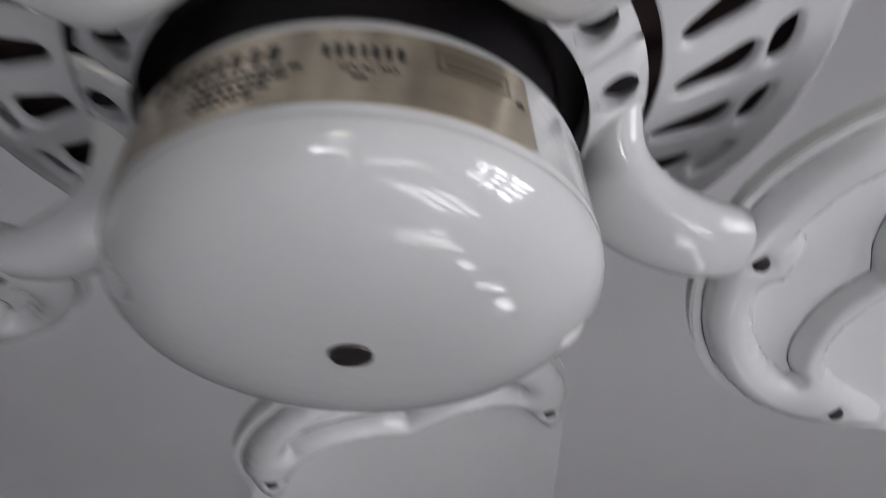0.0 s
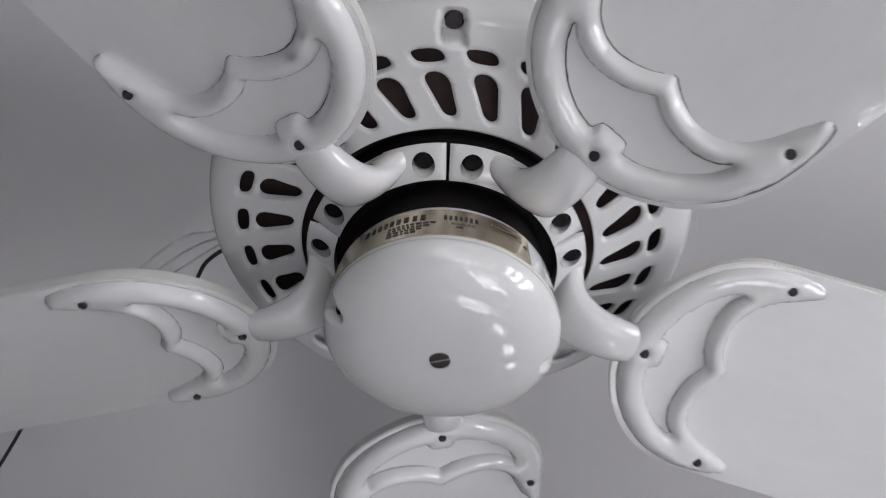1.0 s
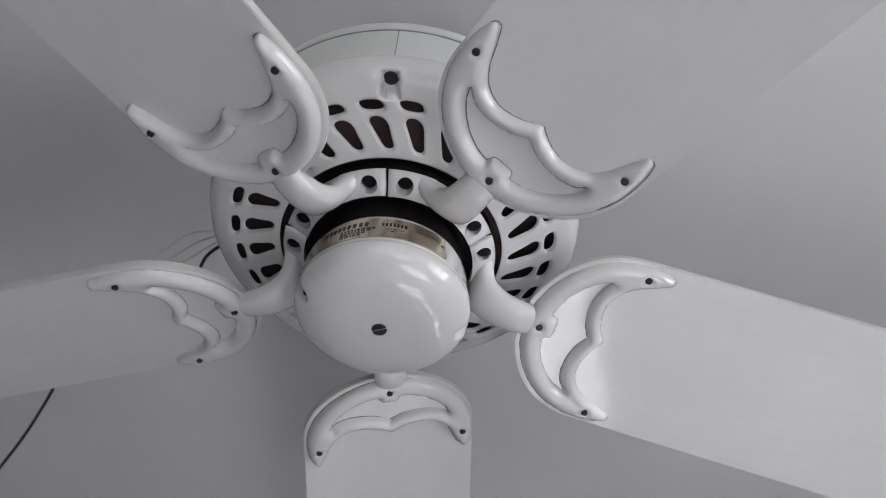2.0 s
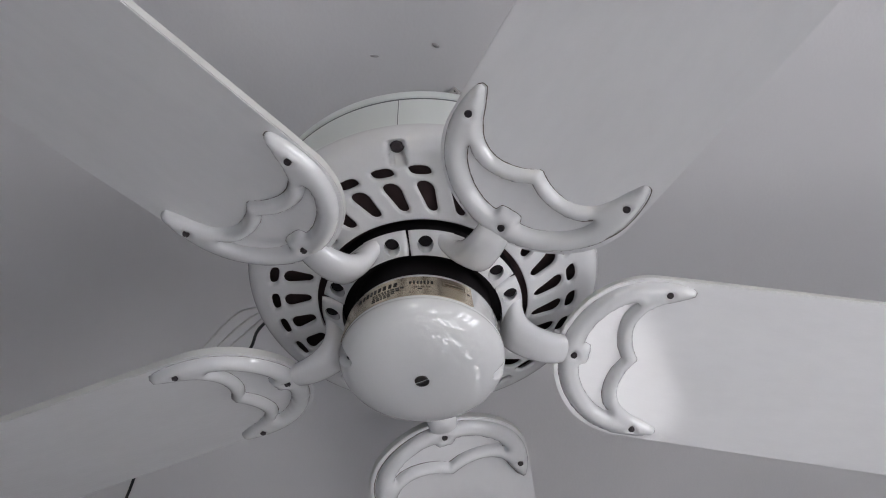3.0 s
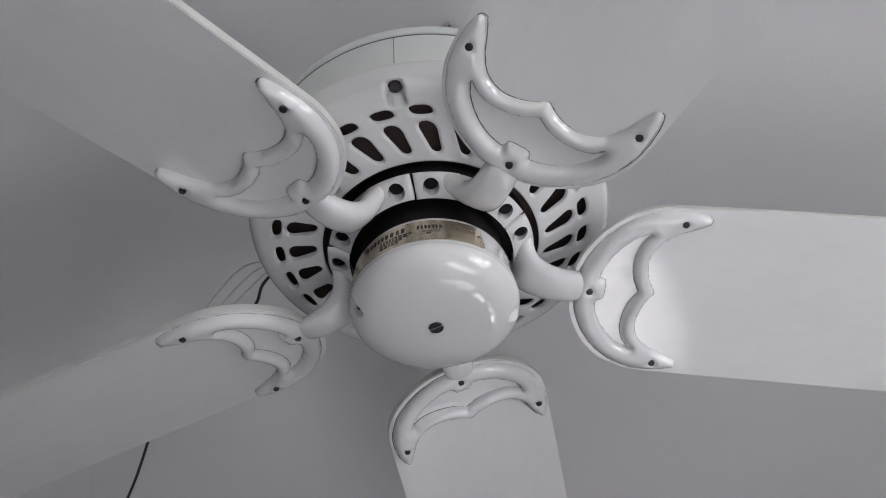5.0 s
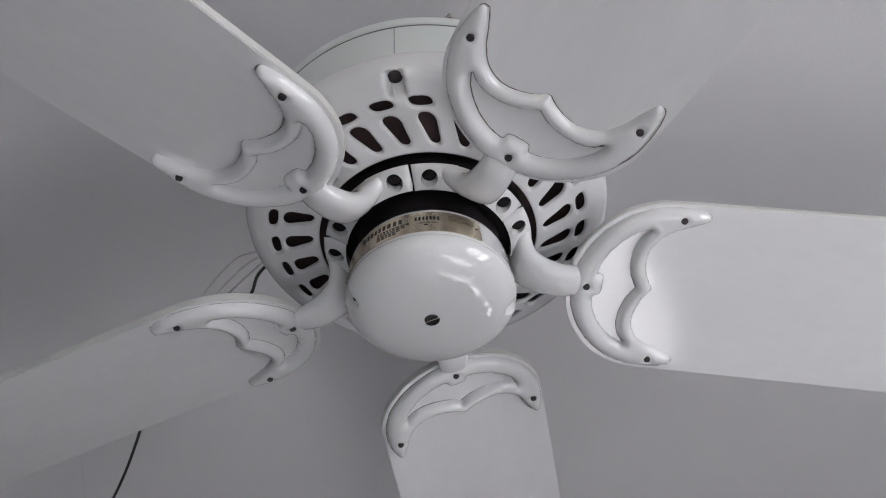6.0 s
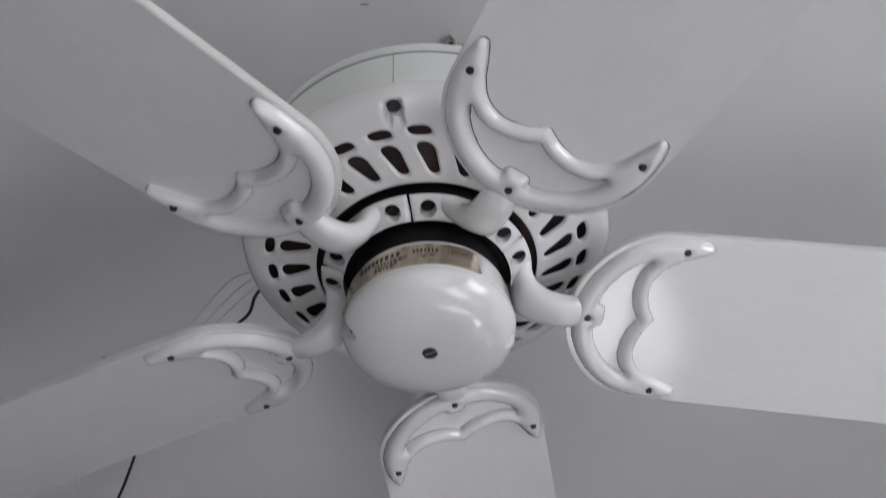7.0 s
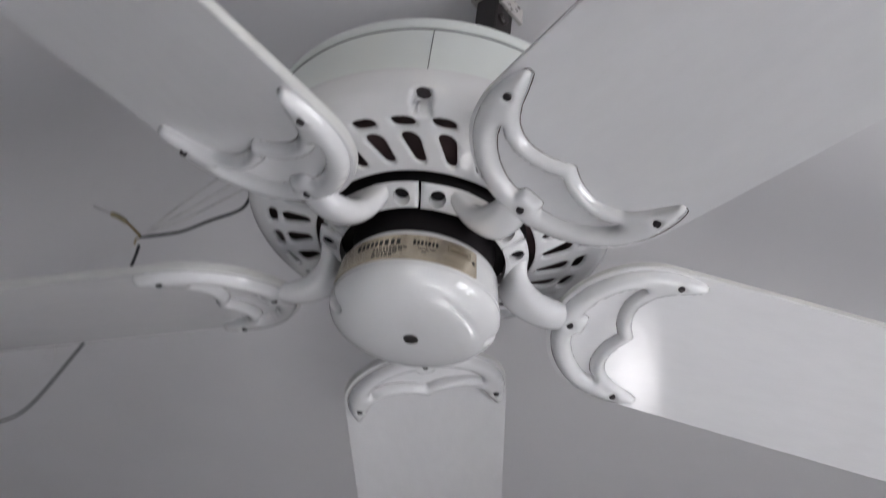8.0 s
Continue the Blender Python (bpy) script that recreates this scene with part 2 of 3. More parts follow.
def pierced(name, m, length, openings):
    """A wall along local x with openings, in order: (window's name, label, from, to, sill, head, bars, rails, boards). Bars stand
    from x to x, rails lie from z to z, boards fill a light from x to x and z to z. Local y points outdoors."""
    bm = bmesh.new()
    x = 0
    for _, _, a, b, lo, hi, *_ in openings:
        for p, q in (((x, 0, 0), (a, T, CEIL)), ((a, 0, 0), (b, T, lo)), ((a, 0, hi), (b, T, CEIL))):
            box(bm, p, q)
        x = b
    box(bm, (x, 0, 0), (length, T, CEIL))
    wall = tagged(part(name, bm, WALL, smooth=False), "unseen wall with window openings, darkened to cut fill light", "wall", kind="structure")
    wall.matrix_world = m
    w = 0.045
    for at, label, a, b, lo, hi, bars, rails, boards in openings:
        win = tagged(new(at), label, at.split("_")[0], kind="structure")
        win.matrix_world = m
        bm = bmesh.new()
        for p, q in (((a, 0.05, lo), (a + w, 0.1, hi)), ((b - w, 0.05, lo), (b, 0.1, hi)), ((a + w, 0.05, lo), (b - w, 0.1, lo + w)), ((a + w, 0.05, hi - w), (b - w, 0.1, hi))):
            box(bm, p, q)
        part("frame", bm, FRAME_WHITE, win, smooth=False)
        for p, q in bars:
            bm = bmesh.new()
            box(bm, (p, 0.053, lo + w), (q, 0.097, hi - w))
            part("bar", bm, FRAME_WHITE, win, smooth=False)
        for p, q in rails:
            bm = bmesh.new()
            box(bm, (a + w, 0.056, p), (b - w, 0.094, q))
            part("rail", bm, FRAME_WHITE, win, smooth=False)
        for p, q, z0, z1 in boards:
            bm = bmesh.new()
            box(bm, (p, 0.060, z0), (q, 0.090, z1))
            part("board", bm, FRAME_WHITE, win, smooth=False)
        bm = bmesh.new()
        box(bm, (a - 0.03, -0.06, lo - 0.03 if lo > 0.1 else 0.0), (b + 0.03, -0.002, lo - 0.002))
        part("sill", bm, FRAME_WHITE, win, smooth=False)


def spaced(a, b, n, half):
    """n strips of that half width between a and b."""
    return [(a + (b - a) * k / (n + 1) - half, a + (b - a) * k / (n + 1) + half) for k in range(1, n + 1)]


SLATS = [(z - 0.009, z + 0.009) for z in (1.22, 1.30)]    # slats added before the largest light to thin its sun patch
door_rails = SLATS + list(zip([DOOR[2] + 0.045] + [p[1] for p in PANES[:-1]], [p[0] for p in PANES]))
E0 = X1 + T
pierced("wall_south", Matrix.Translation((E0, Y0, 0)) @ pose(0, 0, 0, 0, 0, 180), X1 - X0 + 2 * T,
        [("window_1", "unseen low white framed light, added to let sun onto the floor", E0 - LOW[1], E0 - LOW[0], LOW[2], LOW[3], spaced(E0 - LOW[1], E0 - LOW[0], 2, 0.03), [], []),
         # boards narrow the door's upper lights to trim their sun patches
         ("door_1", "unseen white door with four lights, added to shape sun patches on the floor", E0 - DOOR[1], E0 - DOOR[0], DOOR[2], DOOR[3], [], door_rails, [(p, q, z0, z1) for z0, z1 in PANES[1:] for p, q in ((E0 + 0.375, E0 - DOOR[0] - 0.045), (E0 - DOOR[1] + 0.045, E0 + 0.21)) if z0 < 1.7 or p > E0 + 0.3])])
pierced("wall_east", Matrix.Translation((X1, Y1, 0)) @ pose(0, 0, 0, 0, 0, -90), Y1 - Y0,
        [(at, "unseen white louvred window, added to let in daylight from the east", Y1 - q[1], Y1 - q[0], q[2], q[3], spaced(Y1 - q[1], Y1 - q[0], 2, 0.045), spaced(q[2], q[3], 3, 0.06), []) for at, q in (("window_2", CORNER), ("window_3", EAST))])

# ---- ceiling specks ----
for n, (x, y, w, l, a) in enumerate(((0.012, -0.0984, 0.0022, 0.004, 30), (-0.047, -0.0876, 0.0013, 0.0045, 5))):
    bm = bmesh.new()
    bmesh.ops.create_uvsphere(bm, u_segments=10, v_segments=6, radius=1)
    bmesh.ops.transform(bm, matrix=pose(x, y, CEIL, 0, 0, a) @ Matrix.Diagonal((l, w, 0.0012, 1)), verts=bm.verts[:])
    tagged(part("ceiling_speck", bm, SPECK), "small grey speck on the white ceiling", "speck")

# ---- fan ----
fan = tagged(new("ceiling_fan"), "white five-bladed ceiling fan with scalloped blade irons and a brass nameplate", "ceiling fan")
fan.location = (0, 0, FAN_Z)

# upper housing: straight drum with a rim at the top
drum = [(0.30, 1.70), (1.05, 1.68), (1.166, 1.635), (1.175, 1.60), (1.172, 1.552), (1.158, 1.545), (1.158, 1.532), (1.166, 1.527), (1.168, 1.12), (1.10, 1.10)]
bm = lathe(bmesh.new(), round_profile(drum, 0.012), 160)
bmesh.ops.recalc_face_normals(bm, faces=bm.faces[:])
housing = part("motor_housing", bm, CREAM, fan, "cream-white enamelled drum")
bm = lathe(bmesh.new(), [(1.1585, 1.5315), (1.1665, 1.5315), (1.1665, 1.540), (1.1585, 1.540)], 160)
part("rim_joint", bm, SHADOWLINE, housing, "thin dark joint line")
SEAM = -96.9
bm = lathe(bmesh.new(), [(1.160, 1.13), (1.1695, 1.13), (1.1695, 1.53), (1.160, 1.53)], 2, SEAM - 0.12, 0.24)
part("seam", bm, SHADOWLINE, housing, "dark vertical seam")

# lower cover: a shallow bowl pierced by two rings of slots
COVER = [(0.70, 0.848), (0.76, 0.861), (0.84, 0.885), (0.93, 0.911), (1.01, 0.934), (1.08, 0.954), (1.13, 0.976), (1.168, 1.012), (1.190, 1.06), (1.202, 1.12), (1.204, 1.145)]
CL = spline([(r, z, 0) for r, z in COVER], 8)
CARC = [0.0]
for a, b in zip(CL, CL[1:]):
    CARC.append(CARC[-1] + (b - a).length)
SLOTS, PHASE, SWIRL = 27, -86.5, -26.0    # count, degrees of one big slot, degrees per unit of the slots' slant


def cover_point(s, phi, depth):
    s = min(max(s, 0), CARC[-1])
    i = min(max(int(np.searchsorted(CARC, s)) - 1, 0), len(CL) - 2)
    k = (s - CARC[i]) / (CARC[i + 1] - CARC[i])
    p, d = CL[i].lerp(CL[i + 1], k), (CL[i + 1] - CL[i]).normalized()
    r, z = p.x - d.y * depth, p.y + d.x * depth
    a = radians(phi)
    return Vector((r * math.cos(a), r * math.sin(a), z)) * U


def slot_loop(s0, s1, w0, w1, cx, grow=0.0, n=9, cap=0.62, power=0.6):
    """A rounded slot from s0 to s1 along the slope, half as wide as w0 at its inner and w1 at its outer end; x in units of arc."""
    out = []
    r0, r1 = w0 + grow, w1 + grow
    for k in range(n + 1):
        a = math.pi * k / n
        c, e = math.copysign(abs(math.cos(a)) ** power, math.cos(a)), abs(math.sin(a)) ** power
        out.append((cx + r1 * c, s1 - w1 * cap + (w1 * cap + grow) * e))
    for k in range(n + 1):
        a = math.pi + math.pi * k / n
        c, e = math.copysign(abs(math.cos(a)) ** power, math.cos(a)), abs(math.sin(a)) ** power
        out.append((cx + r0 * c, s0 + w0 * cap - (w0 * cap + grow) * e))
    return out


PITCH = 360 / SLOTS
RM = 0.9                                   # radius at which arc units are counted
HALF = radians(PITCH) * RM / 2
POCKET_PHI, POCKET_R, POCKET_Z = -97.3, 1.108, 1.062   # flat-floored pocket of the cover screw


def cover_mesh():
    big = dict(s0=0.049, s1=0.249, w0=0.040, w1=0.053, cx=0.0, cap=1.0, power=0.93)
    small = dict(s0=0.284, s1=0.348, w0=0.061, w1=0.061, cx=0.012, cap=0.48, power=0.74)
    loops, lips = [], []
    for d in (big, small):
        loops.append(slot_loop(**d))
        lips.append(slot_loop(**d, grow=0.012))
    length = CARC[-1]
    n = 26
    border = [(-HALF, length * k / n) for k in range(n)] + [(-HALF + 2 * HALF * k / 8, length) for k in range(8)] + [(HALF, length * (n - k) / n) for k in range(n)] + [(HALF - 2 * HALF * k / 8, 0) for k in range(8)]
    inside = lambda p: -HALF < p[0] < HALF and 0 < p[1] < length and not any(in_loop(p, lp) for lp in loops)
    v, f = sheet([border, *loops, *lips], 0.0125, None, inside)
    dist = edge_distance(v, loops)
    bm = bmesh.new()
    for sector in range(SLOTS):
        mid = PHASE + sector * PITCH
        vs = []
        for p, d in zip(v, dist):
            phi = mid + math.degrees(p.x / RM) + SWIRL * (p.y - 0.155)
            depth = -0.014 * (1 - min(d / 0.016, 1)) ** 2
            # the sunken pocket round the cover screw
            q = cover_point(p.y, phi, -depth)
            px, py = abs((phi - POCKET_PHI + 180) % 360 - 180) * 1.105 * math.pi / 180, abs(math.hypot(q.x, q.y) / U - POCKET_R)
            inner = math.hypot(max(px - 0.034, 0), max(py - 0.050, 0)) - 0.016
            t = min(max(0.5 - inner / 0.015, 0), 1)
            t = t * t * (3 - 2 * t)
            q.z += t * max(POCKET_Z * U - q.z, 0)
            vs.append(bm.verts.new(q))
        for t in f:
            bm.faces.new([vs[i] for i in t])
    bmesh.ops.remove_doubles(bm, verts=bm.verts[:], dist=2e-5)
    bmesh.ops.recalc_face_normals(bm, faces=bm.faces[:])
    edge = [e for e in bm.edges if len(e.link_faces) == 1]
    g = bmesh.ops.extrude_edge_only(bm, edges=edge)["geom"]
    for q in g:
        if isinstance(q, bmesh.types.BMVert):
            q.co += Vector((0, 0, 0.012 * U))
    return bm


cover = part("lower_cover", cover_mesh(), ENAMEL, fan, "glossy white cover with two rings of slots")
screw("cover_screw", cover, Matrix.Translation(Vector((math.cos(radians(-97.3)) * 1.108, math.sin(radians(-97.3)) * 1.108, 1.061)) * U), 0.044 * U, DARK_SCREW, slot=False)

# dark inside: winding behind the slots, hub and flywheel
bm = lathe(bmesh.new(), [(0.30, 0.975), (0.70, 0.955), (0.93, 1.02), (1.12, 1.09)], 96)
part("motor_winding", bm, CAVITY, fan, "dark brown motor winding behind the slots")
bm = lathe(bmesh.new(), round_profile([(0.0, 0.56), (0.44, 0.56), (0.45, 0.80), (0.64, 0.815), (0.645, 0.93), (0.3, 0.94)], 0.02), 96)
part("flywheel", bm, BLACK, fan, "matt black rotor hub")

# switch housing: the dome in the middle
dome_profile = [(0.40, 0.595), (0.474, 0.588), (0.484, 0.571), (0.492, 0.54), (0.513, 0.352), (0.517, 0.336), (0.511, 0.330), (0.518, 0.324)]
for k in range(1, 41):
    a = math.pi / 2 * k / 40
    dome_profile.append((0.518 * math.cos(a) ** 0.62 if k < 40 else 0.0, 0.318 - 0.176 * math.sin(a) ** 0.95))
bm = lathe(bmesh.new(), dome_profile, 300)
# scooped hollows under the two side screws
NOTCHES = (4, 191)
for v in bm.verts:
    for a in NOTCHES:
        across, r = v.co.dot(Vector((-math.sin(radians(a)), math.cos(radians(a)), 0))) / U, v.co.dot(Vector((math.cos(radians(a)), math.sin(radians(a)), 0))) / U
        if r > 0.4 and v.co.z < 0.322 * U:
            wall = 0.438 + 0.080 * min(abs(across) / 0.060, 1.2) ** 3
            if r > wall:
                v.co -= Vector((math.cos(radians(a)), math.sin(radians(a)), 0)) * (r - wall) * U
bmesh.ops.recalc_face_normals(bm, faces=bm.faces[:])
dome = part("switch_housing", bm, ENAMEL, fan, "glossy white domed cap under the motor")
screw("centre_screw", dome, Matrix.Translation((0, 0, 0.156 * U)) @ pose(0, 0, 0, 0, 0, -25), 0.052 * U, STEEL, label="slotted dark steel screw")
for a in NOTCHES:
    screw("side_screw", dome, pose(0, 0, 0, 0, 0, a) @ pose(0.460 * U, 0, 0.296 * U, 0, -80, 0), 0.038 * U, BLACK, slot=False)


# nameplate, bent round the switch housing
def plate_point(phi, h, out=0.0):
    """A place on the tapering band: degrees round, 0 to 1 from its lower to its upper edge."""
    r = 0.515 + (0.491 - 0.515) * h + out
    z = 0.345 + (0.545 - 0.345) * h
    a = radians(phi)
    return Vector((r * math.cos(a), r * math.sin(a), z)) * U


P0, P1 = -166.0, -52.5
bm = bmesh.new()
cols = []
for k in range(61):
    phi = P0 + (P1 - P0) * k / 60
    lo, hi = (0.01, 0.97) if 0 < k < 60 else (0.05, 0.93)
    cols.append([bm.verts.new(plate_point(phi, h, o)) for h, o in ((lo, 0.001), (lo, 0.006), (hi, 0.006), (hi, 0.001))])
for a, b in zip(cols, cols[1:]):
    for j in range(3):
        bm.faces.new((a[j], b[j], b[j + 1], a[j + 1]))
bm.faces.new(cols[0])
bm.faces.new(cols[-1][::-1])
bmesh.ops.recalc_face_normals(bm, faces=bm.faces[:])
part("nameplate", bm, BRASS, dome, "worn brass nameplate with dark lettering", smooth=False)


def strip(bm, a0, a1, h0, h1, n=4):
    c = [[bm.verts.new(plate_point(a0 + (a1 - a0) * k / n, h, 0.0075)) for h in (h0, h1)] for k in range(n + 1)]
    for p, q in zip(c, c[1:]):
        bm.faces.new((p[0], q[0], q[1], p[1]))


def band(bm, x, width, h, height):
    """One bar of print, x degrees from the plate's start."""
    strip(bm, P0 + x, P0 + x + width, h, h + height)


bm = bmesh.new()
rng = random.Random(4)
x = 27.0
for w in (4.2, 3.4, 3.6, 3.2, 3.4, 3.8, 4.4, 3.8, 4.2):      # large heading, one bar a letter
    band(bm, x, w * 0.56, 0.58, 0.20)
    x += w
x = 68.0
for w in (2.6, 2.4, 2.6, 2.2, 2.6, 2.4, 2.8):                # second heading
    band(bm, x, w * 0.56, 0.58, 0.15)
    x += w
for row in range(4):                                          # small print
    x = 41.0
    while x < 62 - row * 3:
        w = rng.uniform(1.2, 3.0)
        band(bm, x, w, 0.44 - 0.10 * row, 0.055)
        x += w + 0.7
band(bm, 74.0, 3.0, 0.30, 0.04)
part("lettering", bm, INK, dome, "dark printed bars of lettering", smooth=False)
# outlined number field and rivet
bm = bmesh.new()
for a0, a1, h0, h1 in ((91, 108, 0.78, 0.80), (91, 108, 0.56, 0.58), (91, 91.6, 0.58, 0.78), (107.4, 108, 0.58, 0.78), (93, 106, 0.64, 0.71)):
    strip(bm, P0 + a0, P0 + a1, h0, h1, 6)
part("number_field", bm, STAMPED, dome, "outlined stamped field", smooth=False)
m = Matrix.Translation(plate_point(P1 - 3.0, 0.5, 0.004)) @ (Vector((math.cos(radians(P1 - 3)), math.sin(radians(P1 - 3)), -0.2)).to_track_quat("-Z", "Y").to_matrix().to_4x4())
screw("rivet", dome, m, 0.012 * U, STEEL, slot=False)

# the one line of print that can be read, bent onto the plate
txt = bpy.data.curves.new("serial_text", "FONT")
txt.body, txt.size, txt.align_x = "SERIAL NO.", 1.0, "LEFT"
txt.resolution_u = 2
tob = bpy.data.objects.new("serial_text", txt)
scene.collection.objects.link(tob)
bpy.context.view_layer.update()
tme = bpy.data.meshes.new_from_object(tob.evaluated_get(bpy.context.evaluated_depsgraph_get()))
bpy.data.objects.remove(tob)
wmax = max(v.co.x for v in tme.vertices)
for v in tme.vertices:
    v.co = plate_point(P0 + 71.5 + v.co.x / wmax * 12.0, 0.40 + v.co.y * 0.115, 0.0078)
tme.materials.append(INK)
sob = new("serial_print", tme)
sob.parent = dome
sob["label"] = "printed words SERIAL NO."

# ---- blade irons and blades ----
# each blade: bearing, pitch, lift, droop and skew of the board on its iron
BLADES = ((9.98, 14.54, 0.0, 0.8, 0.3), (-61.75, 14.26, -0.004, 2.0, 0.8), (-133.55, 15.25, 0.002, -0.6, -0.6), (-204.44, 17.0, -0.003, -0.3, -0.2), (-277.92, 14.09, 0.006, -0.6, 1.0))
TILT, SLOPE = 14.6, 0.7
IZ = 0.518                      # level of the inner screws
TIP = 4.45                      # blade's end, from the inner screw


def mirrored(half):
    return [Vector(p) for p in half] + [Vector((p[0], -p[1])) for p in reversed(half) if abs(p[1]) > 1e-6]


# half outlines, along the blade and across it, from the inner screw
outer_half = spline([(-0.085, 0.0, 0), (-0.065, 0.15, 0), (-0.005, 0.29, 0), (0.085, 0.41, 0), (0.21, 0.51, 0), (0.37, 0.572, 0), (0.52, 0.585, 0), (0.64, 0.572, 0), (0.695, 0.548, 0), (0.694, 0.510, 0)], 5)
scallop = spline([(0.694, 0.510, 0), (0.60, 0.466, 0), (0.50, 0.425, 0), (0.415, 0.365, 0), (0.368, 0.285, 0), (0.358, 0.205, 0), (0.377, 0.115, 0), (0.405, 0.055, 0), (0.435, 0.010, 0)], 5)
OUTER = mirrored([(p.x, p.y) for p in outer_half[:-1] + scallop])
inner_a = spline([(0.332, 0.0, 0), (0.285, 0.085, 0), (0.262, 0.185, 0), (0.265, 0.285, 0), (0.295, 0.365, 0), (0.338, 0.412, 0)], 5)
inner_b = spline([(0.318, 0.418, 0), (0.25, 0.385, 0), (0.18, 0.325, 0), (0.12, 0.25, 0), (0.078, 0.165, 0), (0.062, 0.095, 0)], 5)
inner_c = spline([(0.066, 0.080, 0), (0.102, 0.066, 0), (0.112, 0.034, 0), (0.111, 0.0, 0)], 4)
INNER = mirrored([(p.x, p.y) for p in inner_a + inner_b + inner_c])
SCREWS = ((0.0, 0.0), (0.518, 0.514), (0.518, -0.514))


def iron_mesh():
    bm = bmesh.new()
    # the scalloped plate, lying under the blade, rounded over its width
    inside = lambda p: in_loop(p, OUTER) and not in_loop(p, INNER)
    v, f = sheet([OUTER, INNER], 0.022, None, inside)
    dist = edge_distance(v, (OUTER, INNER))
    tilt = Matrix.Translation(Vector((1, 0, IZ)) * U) @ pose(0, 0, 0, -TILT, 0, 0) @ pose(0, 0, 0, 0, SLOPE, 0)
    base = 0.052
    vs = []
    for p, d in zip(v, dist):
        k = min(d / 0.075, 1)
        h = 0.018 + 0.046 * math.sqrt(max(1 - (1 - k) ** 2, 0))
        # countersinks round the screws
        for sx, sy in SCREWS:
            q = math.hypot(p.x - sx, p.y - sy)
            if q < 0.03:
                h = min(h, 0.048)
        vs.append(bm.verts.new(tilt @ (Vector((p.x, -p.y, base - h)) * U)))
    for t in f:
        bm.faces.new([vs[i] for i in t])
    bmesh.ops.recalc_face_normals(bm, faces=bm.faces[:])
    edge = [e for e in bm.edges if len(e.link_faces) == 1]
    up = tilt.to_3x3() @ Vector((0, 0, 0.034 * U))
    for q in bmesh.ops.extrude_edge_only(bm, edges=edge)["geom"]:
        if isinstance(q, bmesh.types.BMVert):
            q.co += up
    # the gooseneck arm: radius, height, half width, half thickness
    stations = spline([(0.588, 0.800, 0.220), (0.590, 0.768, 0.202), (0.595, 0.740, 0.184), (0.605, 0.708, 0.164), (0.624, 0.672, 0.148), (0.660, 0.634, 0.133), (0.735, 0.588, 0.119), (0.84, 0.564, 0.110), (0.93, 0.570, 0.102), (1.00, 0.586, 0.088), (1.04, 0.602, 0.060)], 5)
    rings = []
    last = len(stations) - 1
    for i, s in enumerate(stations):
        a, b = stations[max(i - 1, 0)], stations[min(i + 1, last)]
        d = Vector((b.x - a.x, 0, b.y - a.y)).normalized()
        k = i / last
        thick = 0.050 + 0.025 * math.sin(math.pi * min(k * 1.1, 1)) + 0.012 * max(1 - k / 0.35, 0)
        roll = radians(TILT) * min(max((k - 0.25) / 0.5, 0), 1)
        side = Vector((0, math.cos(roll), -math.sin(roll)))
        up = side.cross(d).normalized()
        c = Vector((s.x, 0, s.y))
        ring = []
        for j in range(20):
            t = 2 * math.pi * j / 20
            x, y = math.cos(t), math.sin(t)
            ring.append(bm.verts.new((c + s.z * math.copysign(abs(x) ** 0.8, x) * side + thick * math.copysign(abs(y) ** 0.8, y) * up) * U))
        rings.append(ring)
    for a, b in zip(rings, rings[1:]):
        for j in range(20):
            bm.faces.new((a[j], a[(j + 1) % 20], b[(j + 1) % 20], b[j]))
    bm.faces.new(rings[0])
    bm.faces.new(rings[-1][::-1])
    # the two feet that are bolted to the rotor, each with a drilled hole
    for sgn in (1, -1):
        foot(bm, sgn)
    return bm


BOLT_R, BOLT_A = 0.588, 25.4


def foot(bm, sgn):
    """One foot: a ring segment with a round recess for its bolt."""
    a0, a1, a2 = 10.0, 35.0, 3.0
    outline = []
    for k in range(9):
        a = radians(a0 + (a1 - a0) * k / 8)
        outline.append((0.661 * math.cos(a), 0.661 * math.sin(a)))
    for k in range(9):
        a = radians(a1 - (a1 - a2) * k / 8)
        outline.append((0.522 * math.cos(a), 0.522 * math.sin(a)))
    b = radians(BOLT_A)
    hole = [(BOLT_R * math.cos(b) + 0.050 * math.cos(t), BOLT_R * math.sin(b) + 0.050 * math.sin(t)) for t in (2 * math.pi * k / 20 for k in range(20))]
    inside = lambda p: in_loop(p, outline) and not in_loop(p, hole)
    v, f = sheet([outline, hole], 0.03, None, inside)
    dist = edge_distance(v, (outline,))
    vs = [bm.verts.new(Vector((p.x, p.y * sgn, 0.708 + 0.54 * (math.hypot(p.x, p.y) - 0.522) + 0.010 * (1 - min(d / 0.014, 1)) ** 2)) * U) for p, d in zip(v, dist)]
    fs = [bm.faces.new([vs[i] for i in (t if sgn > 0 else t[::-1])]) for t in f]
    edge = [e for e in {e for q in fs for e in q.edges} if len(e.link_faces) == 1]
    for q in bmesh.ops.extrude_edge_only(bm, edges=edge)["geom"]:
        if isinstance(q, bmesh.types.BMVert):
            q.co.z = 0.800 * U


